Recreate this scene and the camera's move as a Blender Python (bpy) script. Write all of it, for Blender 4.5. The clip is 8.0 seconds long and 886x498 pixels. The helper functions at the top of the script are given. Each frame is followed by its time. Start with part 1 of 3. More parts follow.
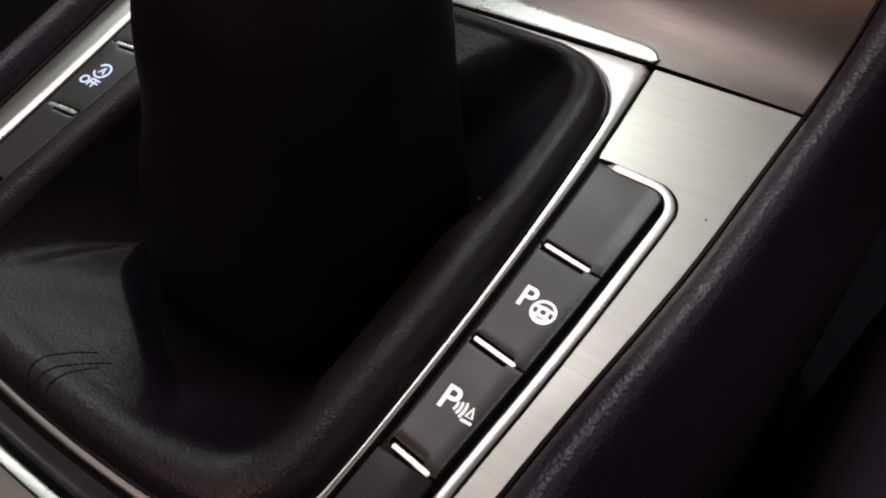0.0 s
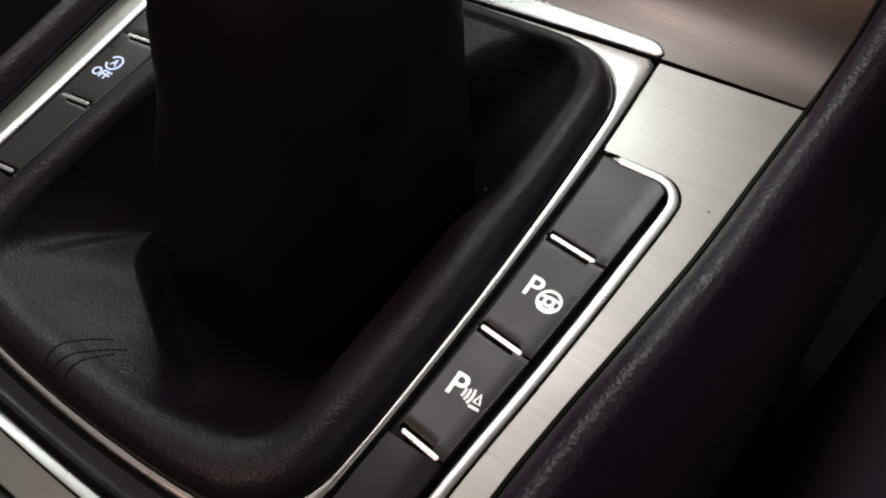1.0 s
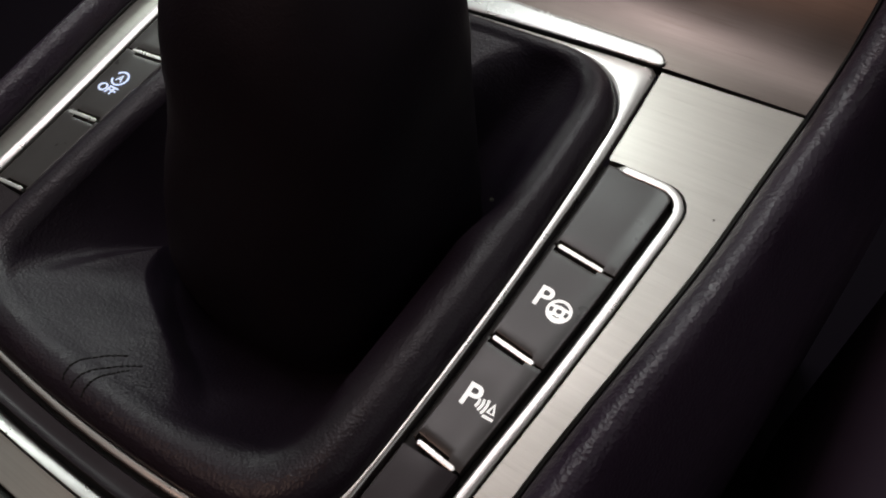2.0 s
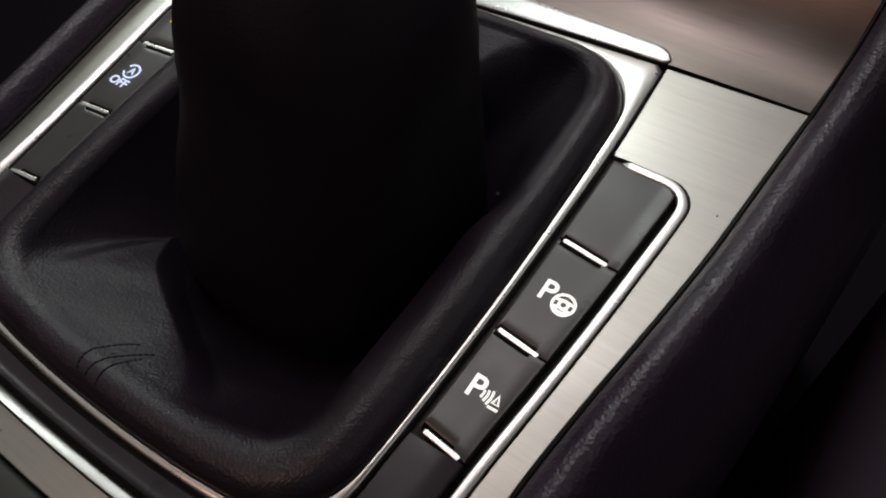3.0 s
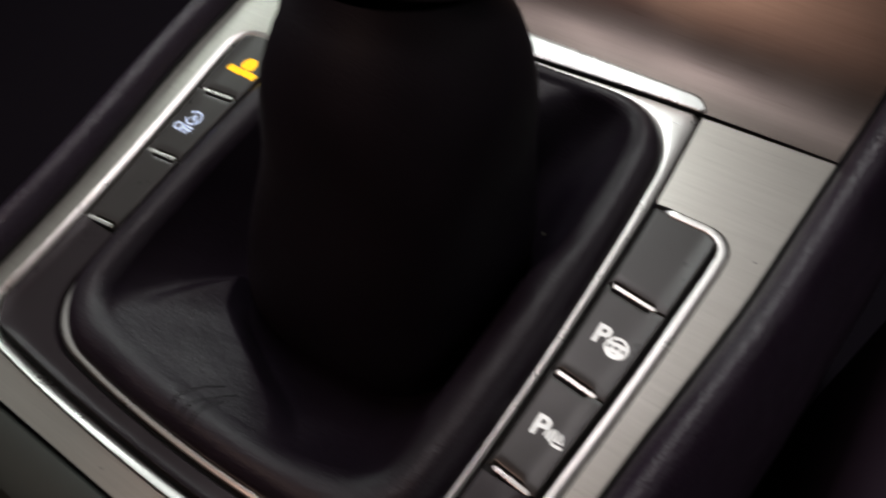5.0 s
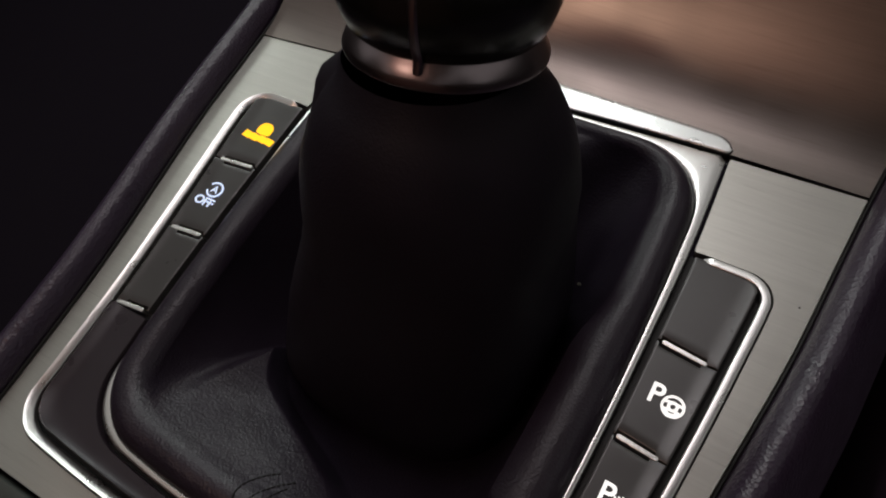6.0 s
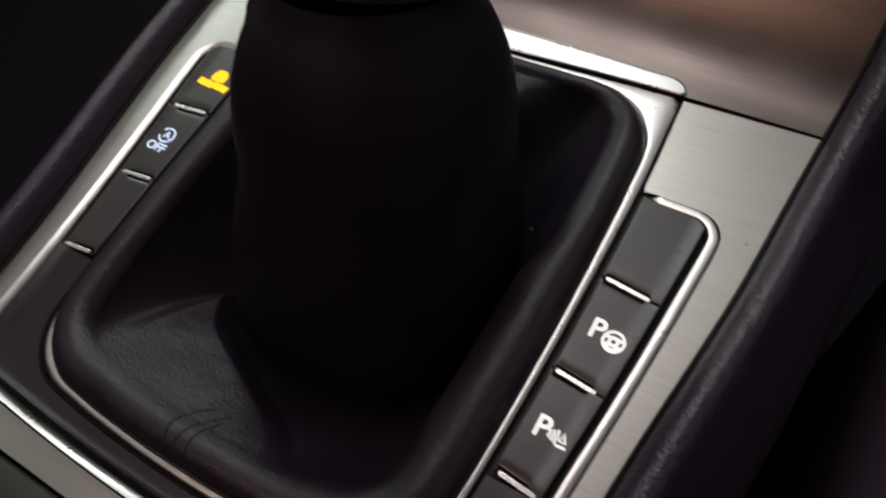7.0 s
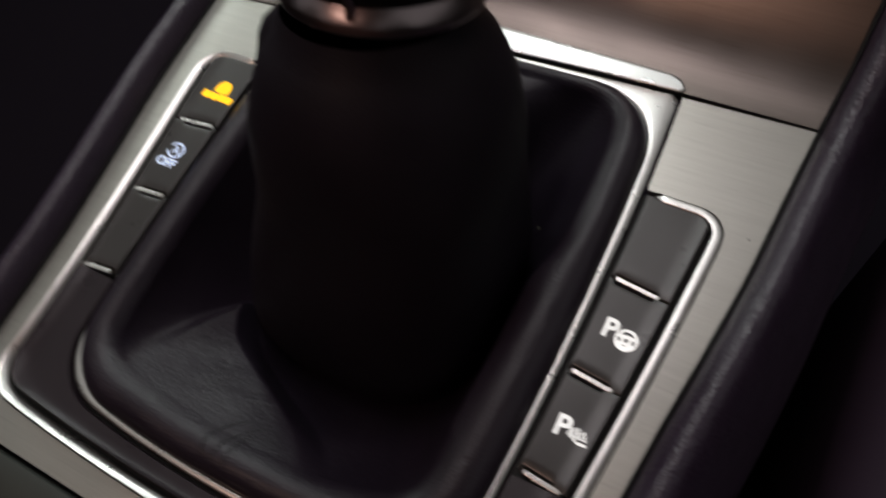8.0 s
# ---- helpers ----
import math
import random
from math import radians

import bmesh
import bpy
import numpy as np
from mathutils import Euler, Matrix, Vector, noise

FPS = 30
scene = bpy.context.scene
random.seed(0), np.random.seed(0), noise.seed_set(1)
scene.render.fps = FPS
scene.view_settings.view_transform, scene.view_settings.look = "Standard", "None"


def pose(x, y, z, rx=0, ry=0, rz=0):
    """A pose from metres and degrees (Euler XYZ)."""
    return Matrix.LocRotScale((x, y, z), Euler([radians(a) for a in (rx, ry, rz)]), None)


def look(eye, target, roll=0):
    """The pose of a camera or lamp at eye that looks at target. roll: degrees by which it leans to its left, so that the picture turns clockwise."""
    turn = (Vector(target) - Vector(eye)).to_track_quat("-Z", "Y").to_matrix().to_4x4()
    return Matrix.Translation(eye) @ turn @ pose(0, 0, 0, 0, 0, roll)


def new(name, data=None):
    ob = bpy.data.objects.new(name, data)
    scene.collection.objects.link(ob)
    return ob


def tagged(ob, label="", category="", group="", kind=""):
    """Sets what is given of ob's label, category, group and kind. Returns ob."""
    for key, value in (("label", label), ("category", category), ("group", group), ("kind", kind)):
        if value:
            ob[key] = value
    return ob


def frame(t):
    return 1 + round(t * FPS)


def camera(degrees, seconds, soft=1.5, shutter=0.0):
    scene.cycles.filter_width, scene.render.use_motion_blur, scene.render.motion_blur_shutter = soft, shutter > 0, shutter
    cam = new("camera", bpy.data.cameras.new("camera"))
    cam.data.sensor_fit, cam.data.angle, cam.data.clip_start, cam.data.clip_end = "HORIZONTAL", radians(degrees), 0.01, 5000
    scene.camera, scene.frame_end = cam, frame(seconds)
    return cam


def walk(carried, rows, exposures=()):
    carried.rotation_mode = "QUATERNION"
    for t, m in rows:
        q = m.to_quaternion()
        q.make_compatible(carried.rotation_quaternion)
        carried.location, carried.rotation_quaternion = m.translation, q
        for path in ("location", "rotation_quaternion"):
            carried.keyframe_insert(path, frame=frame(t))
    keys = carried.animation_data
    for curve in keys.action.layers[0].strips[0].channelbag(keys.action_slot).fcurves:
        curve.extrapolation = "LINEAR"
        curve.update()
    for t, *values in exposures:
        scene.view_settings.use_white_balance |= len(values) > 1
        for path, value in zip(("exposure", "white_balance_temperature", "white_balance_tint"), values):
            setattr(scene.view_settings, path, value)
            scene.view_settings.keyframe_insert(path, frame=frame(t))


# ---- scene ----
from mathutils.bvhtree import BVHTree

cam = camera(61.75, 8.0, soft=2.0, shutter=0.9)
ROWS = [
    (0, 0.1201, -0.08506, 0.14524, 34.08, 6.301, 34.798),
    (0.5, 0.1207, -0.08727, 0.14824, 34.022, 6.383, 34.864),
    (1, 0.12032, -0.08736, 0.14859, 33.327, 6.309, 35.021),
    (1.5, 0.12009, -0.08501, 0.15185, 33.413, 6.534, 34.492),
    (2, 0.11701, -0.08835, 0.15245, 33.231, 6.456, 34.003),
    (3.5, 0.11765, -0.08956, 0.15851, 32.11, 6.69, 34.788),
    (4, 0.1174, -0.08782, 0.16387, 31.663, 7.27, 34.212),
    (4.5, 0.12075, -0.08436, 0.17164, 32.27, 7.379, 33.266),
    (5, 0.10252, -0.09327, 0.17822, 31.542, 6.468, 33.939),
    (5.2, 0.09423, -0.09156, 0.18306, 31.045, 7.184, 33.279),
    (6.3, 0.07914, -0.08648, 0.18946, 30.661, 7.249, 29.029),
    (6.5, 0.08621, -0.0892, 0.18597, 30.721, 7.368, 29.616),
    (7, 0.09987, -0.08972, 0.17669, 30.469, 7.702, 29.937),
    (7.5, 0.11091, -0.08769, 0.17475, 29.675, 8.26, 29.512),
    (8, 0.09166, -0.08635, 0.18892, 27.452, 8.168, 27.131),
]
walk(cam, [(t, pose(x, y, z, rx, ry, rz)) for t, x, y, z, rx, ry, rz in ROWS])

# ---- light: night, inside a car; lamps are out of view, set from reflections ----
world = bpy.data.worlds.new("night")
world.use_nodes = True
world.node_tree.nodes["Background"].inputs[0].default_value = (1.0, 0.99, 0.95, 1)
world.node_tree.nodes["Background"].inputs[1].default_value = 0.25
scene.world = world
scene.view_settings.exposure = 0.06


def area_lamp(name, eye, target, sx, sy, watts, colour):
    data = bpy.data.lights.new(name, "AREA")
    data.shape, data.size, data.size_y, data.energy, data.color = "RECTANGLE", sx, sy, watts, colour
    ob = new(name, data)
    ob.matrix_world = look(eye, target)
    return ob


area_lamp("reading_lamp", (-0.15, -0.45, 0.83), (0.02, 0.1, 0), 0.18, 0.05, 0.50, (1.0, 0.74, 0.55))
# added warm fill, in place of a lit rear headliner that the panel mirrors
area_lamp("rear_headliner_fill", (-0.13, -0.28, 0.845), (-0.1, -0.1, 0), 0.36, 0.68, 0.74, (1.0, 0.50, 0.40))
# two broad unseen panels, added so that trim and switches reflect light from above
area_lamp("overhead_light", (-0.16, 0.18, 0.845), (-0.05, 0.08, 0), 0.36, 0.18, 1.05, (1.0, 0.91, 0.92))
area_lamp("front_overhead_light", (-0.08, 0.36, 0.845), (-0.05, 0.20, 0), 0.46, 0.26, 0.64, (1.0, 0.93, 0.94))
# unseen outside light in the openings of the windscreen and the driver's side window
area_lamp("windscreen_light", (-0.25, 0.62, 0.68), (0.06, 0.02, 0), 0.26, 0.28, 1.15, (0.94, 1.0, 0.97))
area_lamp("corner_window_light", (-0.60, 0.80, 0.37), (0.0, 0.0, 0), 0.20, 0.14, 0.55, (0.92, 1.0, 0.95))
# added fill that brightens the rear moulding and the gaiter's flap
area_lamp("driver_window_fill", (-0.79, 0.47, 0.44), (0.0, -0.08, 0), 0.22, 0.18, 0.75, (0.92, 1.0, 0.95))

# ---- materials ----
C = 0.01  # lengths below are in centimetres


def material(name, colour, rough, metal=0.0, spec=0.5):
    m = bpy.data.materials.new(name)
    m.use_nodes = True
    b = m.node_tree.nodes["Principled BSDF"]
    b.inputs["Base Color"].default_value = (*colour, 1)
    b.inputs["Roughness"].default_value = rough
    b.inputs["Metallic"].default_value = metal
    b.inputs["Specular IOR Level"].default_value = spec
    return m, m.node_tree.nodes, m.node_tree.links, b


def mapped(nodes, links, scale):
    co = nodes.new("ShaderNodeTexCoord")
    mp = nodes.new("ShaderNodeMapping")
    mp.inputs["Scale"].default_value = scale
    links.new(co.outputs["Object"], mp.inputs["Vector"])
    return mp.outputs[0]


def noise_at(nodes, links, scale, size=1.0, detail=4.0):
    n = nodes.new("ShaderNodeTexNoise")
    n.inputs["Scale"].default_value = size
    n.inputs["Detail"].default_value = detail
    links.new(mapped(nodes, links, scale), n.inputs["Vector"])
    return n.outputs["Fac"]


def ranged(nodes, links, value, lo, hi, a=0.3, b=0.7):
    r = nodes.new("ShaderNodeMapRange")
    for key, v in (("From Min", a), ("From Max", b), ("To Min", lo), ("To Max", hi)):
        r.inputs[key].default_value = v
    links.new(value, r.inputs["Value"])
    return r.outputs[0]


def tinted(nodes, links, value, dark, light):
    x = nodes.new("ShaderNodeMix")
    x.data_type, x.clamp_factor = "RGBA", False
    x.inputs["A"].default_value, x.inputs["B"].default_value = (*dark, 1), (*light, 1)
    links.new(value, x.inputs["Factor"])
    return x.outputs["Result"]


def bumped(nodes, links, bsdf, height, strength, distance):
    b = nodes.new("ShaderNodeBump")
    b.inputs["Strength"].default_value, b.inputs["Distance"].default_value = strength, distance
    links.new(height, b.inputs["Height"])
    links.new(b.outputs[0], bsdf.inputs["Normal"])


def brushed_metal(name, dark, light, rough, smear=0.4):
    m, n, l, b = material(name, light, rough, 1.0)
    fine = noise_at(n, l, (60, 3000, 300), detail=3)
    broad = noise_at(n, l, (25, 420, 60), detail=3)
    cloud = noise_at(n, l, (40, 40, 40), detail=2)
    both = n.new("ShaderNodeMath")
    both.operation = "ADD"
    l.new(ranged(n, l, fine, 0, 0.55), both.inputs[0])
    l.new(ranged(n, l, broad, 0, 0.45), both.inputs[1])
    streak = noise_at(n, l, (48, 1100, 150), detail=3)
    worn = n.new("ShaderNodeMath")
    worn.operation = "SUBTRACT"
    l.new(both.outputs[0], worn.inputs[0])
    l.new(ranged(n, l, streak, 0.0, 0.65, 0.60, 0.74), worn.inputs[1])
    l.new(tinted(n, l, worn.outputs[0], dark, light), b.inputs["Base Color"])
    l.new(ranged(n, l, cloud, rough - 0.03, rough + 0.04), b.inputs["Roughness"])
    b.inputs["Anisotropic"].default_value = smear
    t = n.new("ShaderNodeCombineXYZ")
    t.inputs[1].default_value = 1.0  # the light smears across the brushing
    l.new(t.outputs[0], b.inputs["Tangent"])
    bumped(n, l, b, both.outputs[0], 0.14, 0.00005)
    return m


def leather(name, colour, rough=0.42, cells=900, depth=0.00022, spec=0.5):
    m, n, l, b = material(name, colour, rough, 0, spec)
    v = n.new("ShaderNodeTexVoronoi")
    v.inputs["Scale"].default_value = cells
    warp = n.new("ShaderNodeTexNoise")
    warp.inputs["Scale"].default_value = 500
    co = n.new("ShaderNodeTexCoord")
    l.new(co.outputs["Object"], warp.inputs["Vector"])
    mixv = n.new("ShaderNodeMix")
    mixv.data_type = "VECTOR"
    mixv.inputs["Factor"].default_value = 0.0012
    l.new(co.outputs["Object"], mixv.inputs["A"])
    l.new(warp.outputs["Color"], mixv.inputs["B"])
    l.new(mixv.outputs["Result"], v.inputs["Vector"])
    worn = noise_at(n, l, (60, 60, 60), detail=3)
    l.new(tinted(n, l, worn, tuple(c * 0.75 for c in colour), tuple(c * 1.35 for c in colour)), b.inputs["Base Color"])
    l.new(ranged(n, l, worn, rough - 0.06, rough + 0.08), b.inputs["Roughness"])
    crease = noise_at(n, l, (260, 420, 420), detail=5)
    tall = n.new("ShaderNodeMath")
    tall.operation = "MULTIPLY_ADD"
    l.new(crease, tall.inputs[0])
    tall.inputs[1].default_value = 1.3
    l.new(v.outputs["Distance"], tall.inputs[2])
    bumped(n, l, b, tall.outputs[0], 0.6, depth)
    return m


def plastic(name, colour, rough, spec=0.5, grain=0.00003):
    m, n, l, b = material(name, colour, rough, 0, spec)
    fine = noise_at(n, l, (3500, 3500, 3500), detail=2)
    broad = noise_at(n, l, (90, 90, 90), detail=4)
    l.new(tinted(n, l, broad, tuple(c * 0.9 for c in colour), tuple(c * 1.1 for c in colour)), b.inputs["Base Color"])
    l.new(ranged(n, l, broad, rough - 0.04, rough + 0.05), b.inputs["Roughness"])
    bumped(n, l, b, fine, 0.3, grain)
    return m


def plated(name, colour, rough):
    m, n, l, b = material(name, colour, rough, 1.0)
    smear = noise_at(n, l, (160, 160, 160), detail=4)
    l.new(ranged(n, l, smear, rough * 0.92, rough * 1.1), b.inputs["Roughness"])
    return m


def backlit(name, colour, strength):
    m, n, l, b = material(name, tuple(0.7 * c for c in colour), 0.5)
    b.inputs["Emission Color"].default_value = (*colour, 1)
    b.inputs["Emission Strength"].default_value = strength
    return m


METAL = brushed_metal("brushed_aluminium", (0.515, 0.505, 0.468), (0.60, 0.59, 0.548), 0.37)
# the trim's aluminium again, its colour darkened and browned for dim reflections
DIM_METAL = brushed_metal("dimmed_brushed_aluminium", (0.205, 0.172, 0.156), (0.242, 0.207, 0.190), 0.32, 0.1)
CHROME = plated("polished_chrome", (0.92, 0.91, 0.89), 0.29)
SATIN = plated("satin_chrome", (0.64, 0.64, 0.635), 0.28)
LEATHER = leather("black_leather", (0.0200, 0.0142, 0.0238), 0.37, 1400, 0.00015, 0.46)
SLEEVE = leather("matte_black_leather", (0.0135, 0.0105, 0.0160), 0.55, 1700, 0.00008, 0.16)
PAD = leather("black_grained_skin", (0.032, 0.0205, 0.040), 0.35, 1050, 0.00026, 0.62)
BUTTON = plastic("soft_dark_grey_plastic", (0.043, 0.0395, 0.039), 0.31, 0.72)
SURROUND = plastic("smooth_black_plastic", (0.027, 0.0195, 0.0255), 0.30, 0.45)
GAP = plastic("black_plastic", (0.010, 0.010, 0.010), 0.5, 0.3)
KNOB = plastic("gloss_black_plastic", (0.008, 0.008, 0.008), 0.22)
COLLAR = plated("dark_smoked_chrome", (0.30, 0.25, 0.265), 0.30)
THREAD = plastic("black_thread", (0.012, 0.012, 0.012), 0.7, 0.3)
TRAY = plastic("dark_green_grey_plastic", (0.050, 0.058, 0.053), 0.42)
WHITE = backlit("white_print_lit", (1.0, 0.98, 0.96), 0.85)
BLUEWHITE = backlit("cool_white_light", (0.66, 0.76, 1.0), 0.9)
AMBER = backlit("amber_light", (1.0, 0.56, 0.0), 1.15)
CABIN = plastic("dark_cabin_cloth", (0.03, 0.026, 0.026), 0.8, 0.2)
ROOF = plastic("grey_headliner_cloth", (0.22, 0.20, 0.19), 0.9, 0.2)
# for the unseen rear wall, brown to warm what the front panel reflects
REAR_BROWN = plastic("brown_reflector", (0.20, 0.10, 0.08), 0.8, 0.2)
SEATCLOTH = plastic("dark_violet_cloth", (0.048, 0.034, 0.058), 0.7, 0.3, 0.0001)
CARPET = plastic("black_carpet", (0.012, 0.009, 0.014), 0.95, 0.1)
DUST = plastic("pale_dust", (0.30, 0.29, 0.28), 0.9, 0.2)
SPECK = plastic("dark_speck", (0.06, 0.055, 0.045), 0.8, 0.2)


# ---- mesh helpers ----
def part(name, bm, mat, parent=None, label="", smooth=True):
    me = bpy.data.meshes.new(name)
    bmesh.ops.recalc_face_normals(bm, faces=bm.faces)
    bm.to_mesh(me)
    bm.free()
    me.materials.append(mat)
    if smooth:
        for p in me.polygons:
            p.use_smooth = True
        me.set_sharp_from_angle(angle=radians(40))
    ob = new(name, me)
    if parent:
        ob.parent = parent
    return tagged(ob, label)


def empty(name, label, category, group="", place=(0, 0, 0)):
    ob = new(name)
    ob.empty_display_size = 0.01
    ob.location = place
    return tagged(ob, label, category, group)


def rings(loops, closed=True, caps=""):
    """A skin over loops of points in centimetres. caps: s, e."""
    bm = bmesh.new()
    rows = [[bm.verts.new((x * C, y * C, z * C)) for x, y, z in loop] for loop in loops]
    n = len(rows[0])
    for a, b in zip(rows, rows[1:]):
        for i in range(n if closed else n - 1):
            j = (i + 1) % n
            bm.faces.new((a[i], a[j], b[j], b[i]))
    if "s" in caps:
        bm.faces.new(rows[0])
    if "e" in caps:
        bm.faces.new(rows[-1])
    return bm


def smoothstep(a, b, v):
    t = max(0.0, min(1.0, (v - a) / (b - a)))
    return t * t * (3 - 2 * t)


def lerp(table, y):
    ks = sorted(table)
    return float(np.interp(y, ks, [table[k] for k in ks]))


def smooth_table(table):
    """A smooth function through a table (Catmull-Rom)."""
    ks = sorted(table)
    vs = [table[k] for k in ks]

    def f(y):
        if y <= ks[0]:
            return vs[0] + (y - ks[0]) * (vs[1] - vs[0]) / (ks[1] - ks[0])
        if y >= ks[-1]:
            return vs[-1] + (y - ks[-1]) * (vs[-1] - vs[-2]) / (ks[-1] - ks[-2])
        i = max(k for k in range(len(ks) - 1) if ks[k] <= y)
        h = ks[i + 1] - ks[i]
        t = (y - ks[i]) / h
        m0 = (vs[i + 1] - vs[i - 1]) / (ks[i + 1] - ks[i - 1]) * h if i else vs[1] - vs[0]
        m1 = (vs[i + 2] - vs[i]) / (ks[i + 2] - ks[i]) * h if i + 2 < len(ks) else vs[-1] - vs[-2]
        return ((2 * t**3 - 3 * t**2 + 1) * vs[i] + (t**3 - 2 * t**2 + t) * m0
                + (3 * t**2 - 2 * t**3) * vs[i + 1] + (t**3 - t**2) * m1)
    return f


def rounded(points, radii, steps=8, closed=False):
    """A polyline with rounded corners."""
    n, out = len(points), []
    for i, (p, r) in enumerate(zip(points, radii)):
        if r <= 0 or (not closed and i in (0, n - 1)):
            out.append(tuple(p))
            continue
        p, a, b = Vector(p), Vector(points[i - 1]), Vector(points[(i + 1) % n])
        u, v = (a - p).normalized(), (b - p).normalized()
        half = math.acos(max(-1, min(1, u.dot(v)))) / 2
        d = r / math.tan(half)
        c = p + (u + v).normalized() * (r / math.sin(half))
        s, e = p + u * d - c, p + v * d - c
        turn = math.atan2(s.x * e.y - s.y * e.x, s.dot(e))
        for k in range(steps + 1):
            ang = turn * k / steps
            out.append((c.x + s.x * math.cos(ang) - s.y * math.sin(ang), c.y + s.x * math.sin(ang) + s.y * math.cos(ang)))
    return out


def resampled(path, n, closed=False):
    pts = [Vector(p) for p in path] + ([Vector(path[0])] if closed else [])
    cum = [0.0]
    for a, b in zip(pts, pts[1:]):
        cum.append(cum[-1] + (b - a).length)
    out = []
    for k in range(n):
        s = cum[-1] * k / (n if closed else n - 1)
        i = min(max(0, int(np.searchsorted(cum, s, side="right")) - 1), len(pts) - 2)
        h = cum[i + 1] - cum[i]
        out.append(tuple(pts[i].lerp(pts[i + 1], (s - cum[i]) / h if h else 0)))
    return out


def normals(path, closed=False):
    out, n = [], len(path)
    for i in range(n):
        a = Vector(path[i - 1] if closed or i else path[0])
        b = Vector(path[(i + 1) % n] if closed or i < n - 1 else path[-1])
        d = (b - a).normalized()
        out.append(Vector((d.y, -d.x)))
    return out


def slab(outline, top, thick, bevel):
    """A plate with a rounded upper edge over a closed outline; top may be a function of x and y."""
    h = top if callable(top) else (lambda x, y: top)
    ns = normals(outline, True)
    area = sum(a[0] * b[1] - a[1] * b[0] for a, b in zip(outline, outline[1:] + outline[:1]))
    sign = -1 if area > 0 else 1
    loops = []
    arcs = [(bevel * (1 - math.cos(a)), bevel * (math.sin(a) - 1)) for a in (0, 0.39, 0.79, 1.18, math.pi / 2)]
    for o, dz in [(0, -thick)] + arcs + [(bevel * 1.15, 0)]:
        loop = []
        for p, q in zip(outline, ns):
            x, y = p[0] + sign * q.x * o, p[1] + sign * q.y * o
            loop.append((x, y, h(x, y) + dz))
        loops.append(loop)
    return rings(loops, True, "se")


# ---- plan of the console, in centimetres; x to the passenger, y to the dashboard ----
edge = smooth_table({-16: 8.6, -11.5: 8.85, -9.4: 8.97, -5.8: 9.2, -3.75: 9.44, -1.3: 9.8, 0.4: 10.04, 1.6: 10.18, 4: 10.38, 6.7: 10.62, 9: 10.85, 14: 11.1, 24: 11.5})
mould_right = smooth_table({-9.4: 8.26, -6.3: 8.48, -5.1: 8.60, -3.5: 8.78, -1.0: 9.02, 0.4: 9.13, 1.8: 9.24, 3.0: 9.30})
mould_left = smooth_table({-9.4: 8.22, -6.4: 8.36, -4.5: 8.50, -1.9: 8.78, -0.6: 8.93, 1.2: 9.14, 3.0: 9.28})
inner = smooth_table({-9.0: 6.30, -7.4: 6.50, -5.8: 6.62, -3.0: 6.74, 0: 6.80, 3.0: 6.82, 6.6: 6.66})
seam = smooth_table({-11: 5.25, -7.5: 5.55, 0: 6.25, 3.8: 6.50, 6.6: 6.62, 10.7: 6.68})
TOP, REAR = 2.95, -10.66


def rear_arc(y0, yc, xc, r, end, steps=18):
    """A bowed rear edge from the middle to a rounded corner at (xc, yc), then on to end."""
    bow = [(x, y0 + (yc - y0) * (x / xc) ** 2) for x in np.linspace(0, xc - 1.3 * r, 12)]
    return bow[:-1] + rounded([bow[-1], (xc, yc), end], (0, r, 0), steps)


def mould(y, side=1):
    return mould_right(y) if side > 0 else mould_left(y)


def half_mould(offset, top, side=1):
    """The outline of the chrome moulding from the rear middle round to its end on one side, without the sign of x."""
    flank = [(mould(y, side) - offset, y) for y in np.linspace(-8.6, 1.6, 14)]
    corner = rounded([(mould(1.6, side) - offset, 1.6), (mould(2.6, side) - offset, top - offset), (7.2, top - offset + 0.02)], (0, (0.80 if side > 0 else 1.0) - offset * 0.6, 0), 14)
    rear = rear_arc(REAR + offset, REAR + 0.42 + offset, mould(-9.6, side) - offset + 0.02, 1.25 - offset * 0.5, (mould(-8.6, side) - offset, -8.6))
    return rear + flank[1:-1] + corner


# ---- the brushed trim ----
def trim_half(side):
    """Inner and outer edges of one half of the trim, matched from the rear middle to the front seam."""
    ri = half_mould(-0.055, TOP, side)
    inn = resampled([p for p in ri if p[1] < -8.59], 50)
    out = resampled(rounded([(0, -11.44), (edge(-11.3), -11.34), (edge(-8.6), -8.6)], (0, 0.25, 0), 4), 50)
    for y in np.linspace(-8.4, 1.6, 30):
        inn.append((mould(y, side) + 0.055, y))
        out.append((edge(y), y))
    for k, p in enumerate(resampled([p for p in ri if p[1] > 1.61], 30) + [(6.9, TOP + 0.05)]):
        y = 1.7 + 1.9 * min(1, k / 18) + 0.4 * max(0, (k - 18) / 12)
        inn.append(p)
        out.append((edge(y), y))
    for k, y in enumerate(np.linspace(TOP + 0.2, 6.5, 12)):
        inn.append((inner(y) + 0.05, y))
        out.append((edge(4.0 + 2.62 * (k + 1) / 12), 4.0 + 2.62 * (k + 1) / 12))
    return inn, out


def both_sides(make):
    """One path over the whole width from two half paths that start in the middle."""
    left, right = make(-1), make(1)
    return [(-x, y) for x, y in reversed(left[1:])] + right


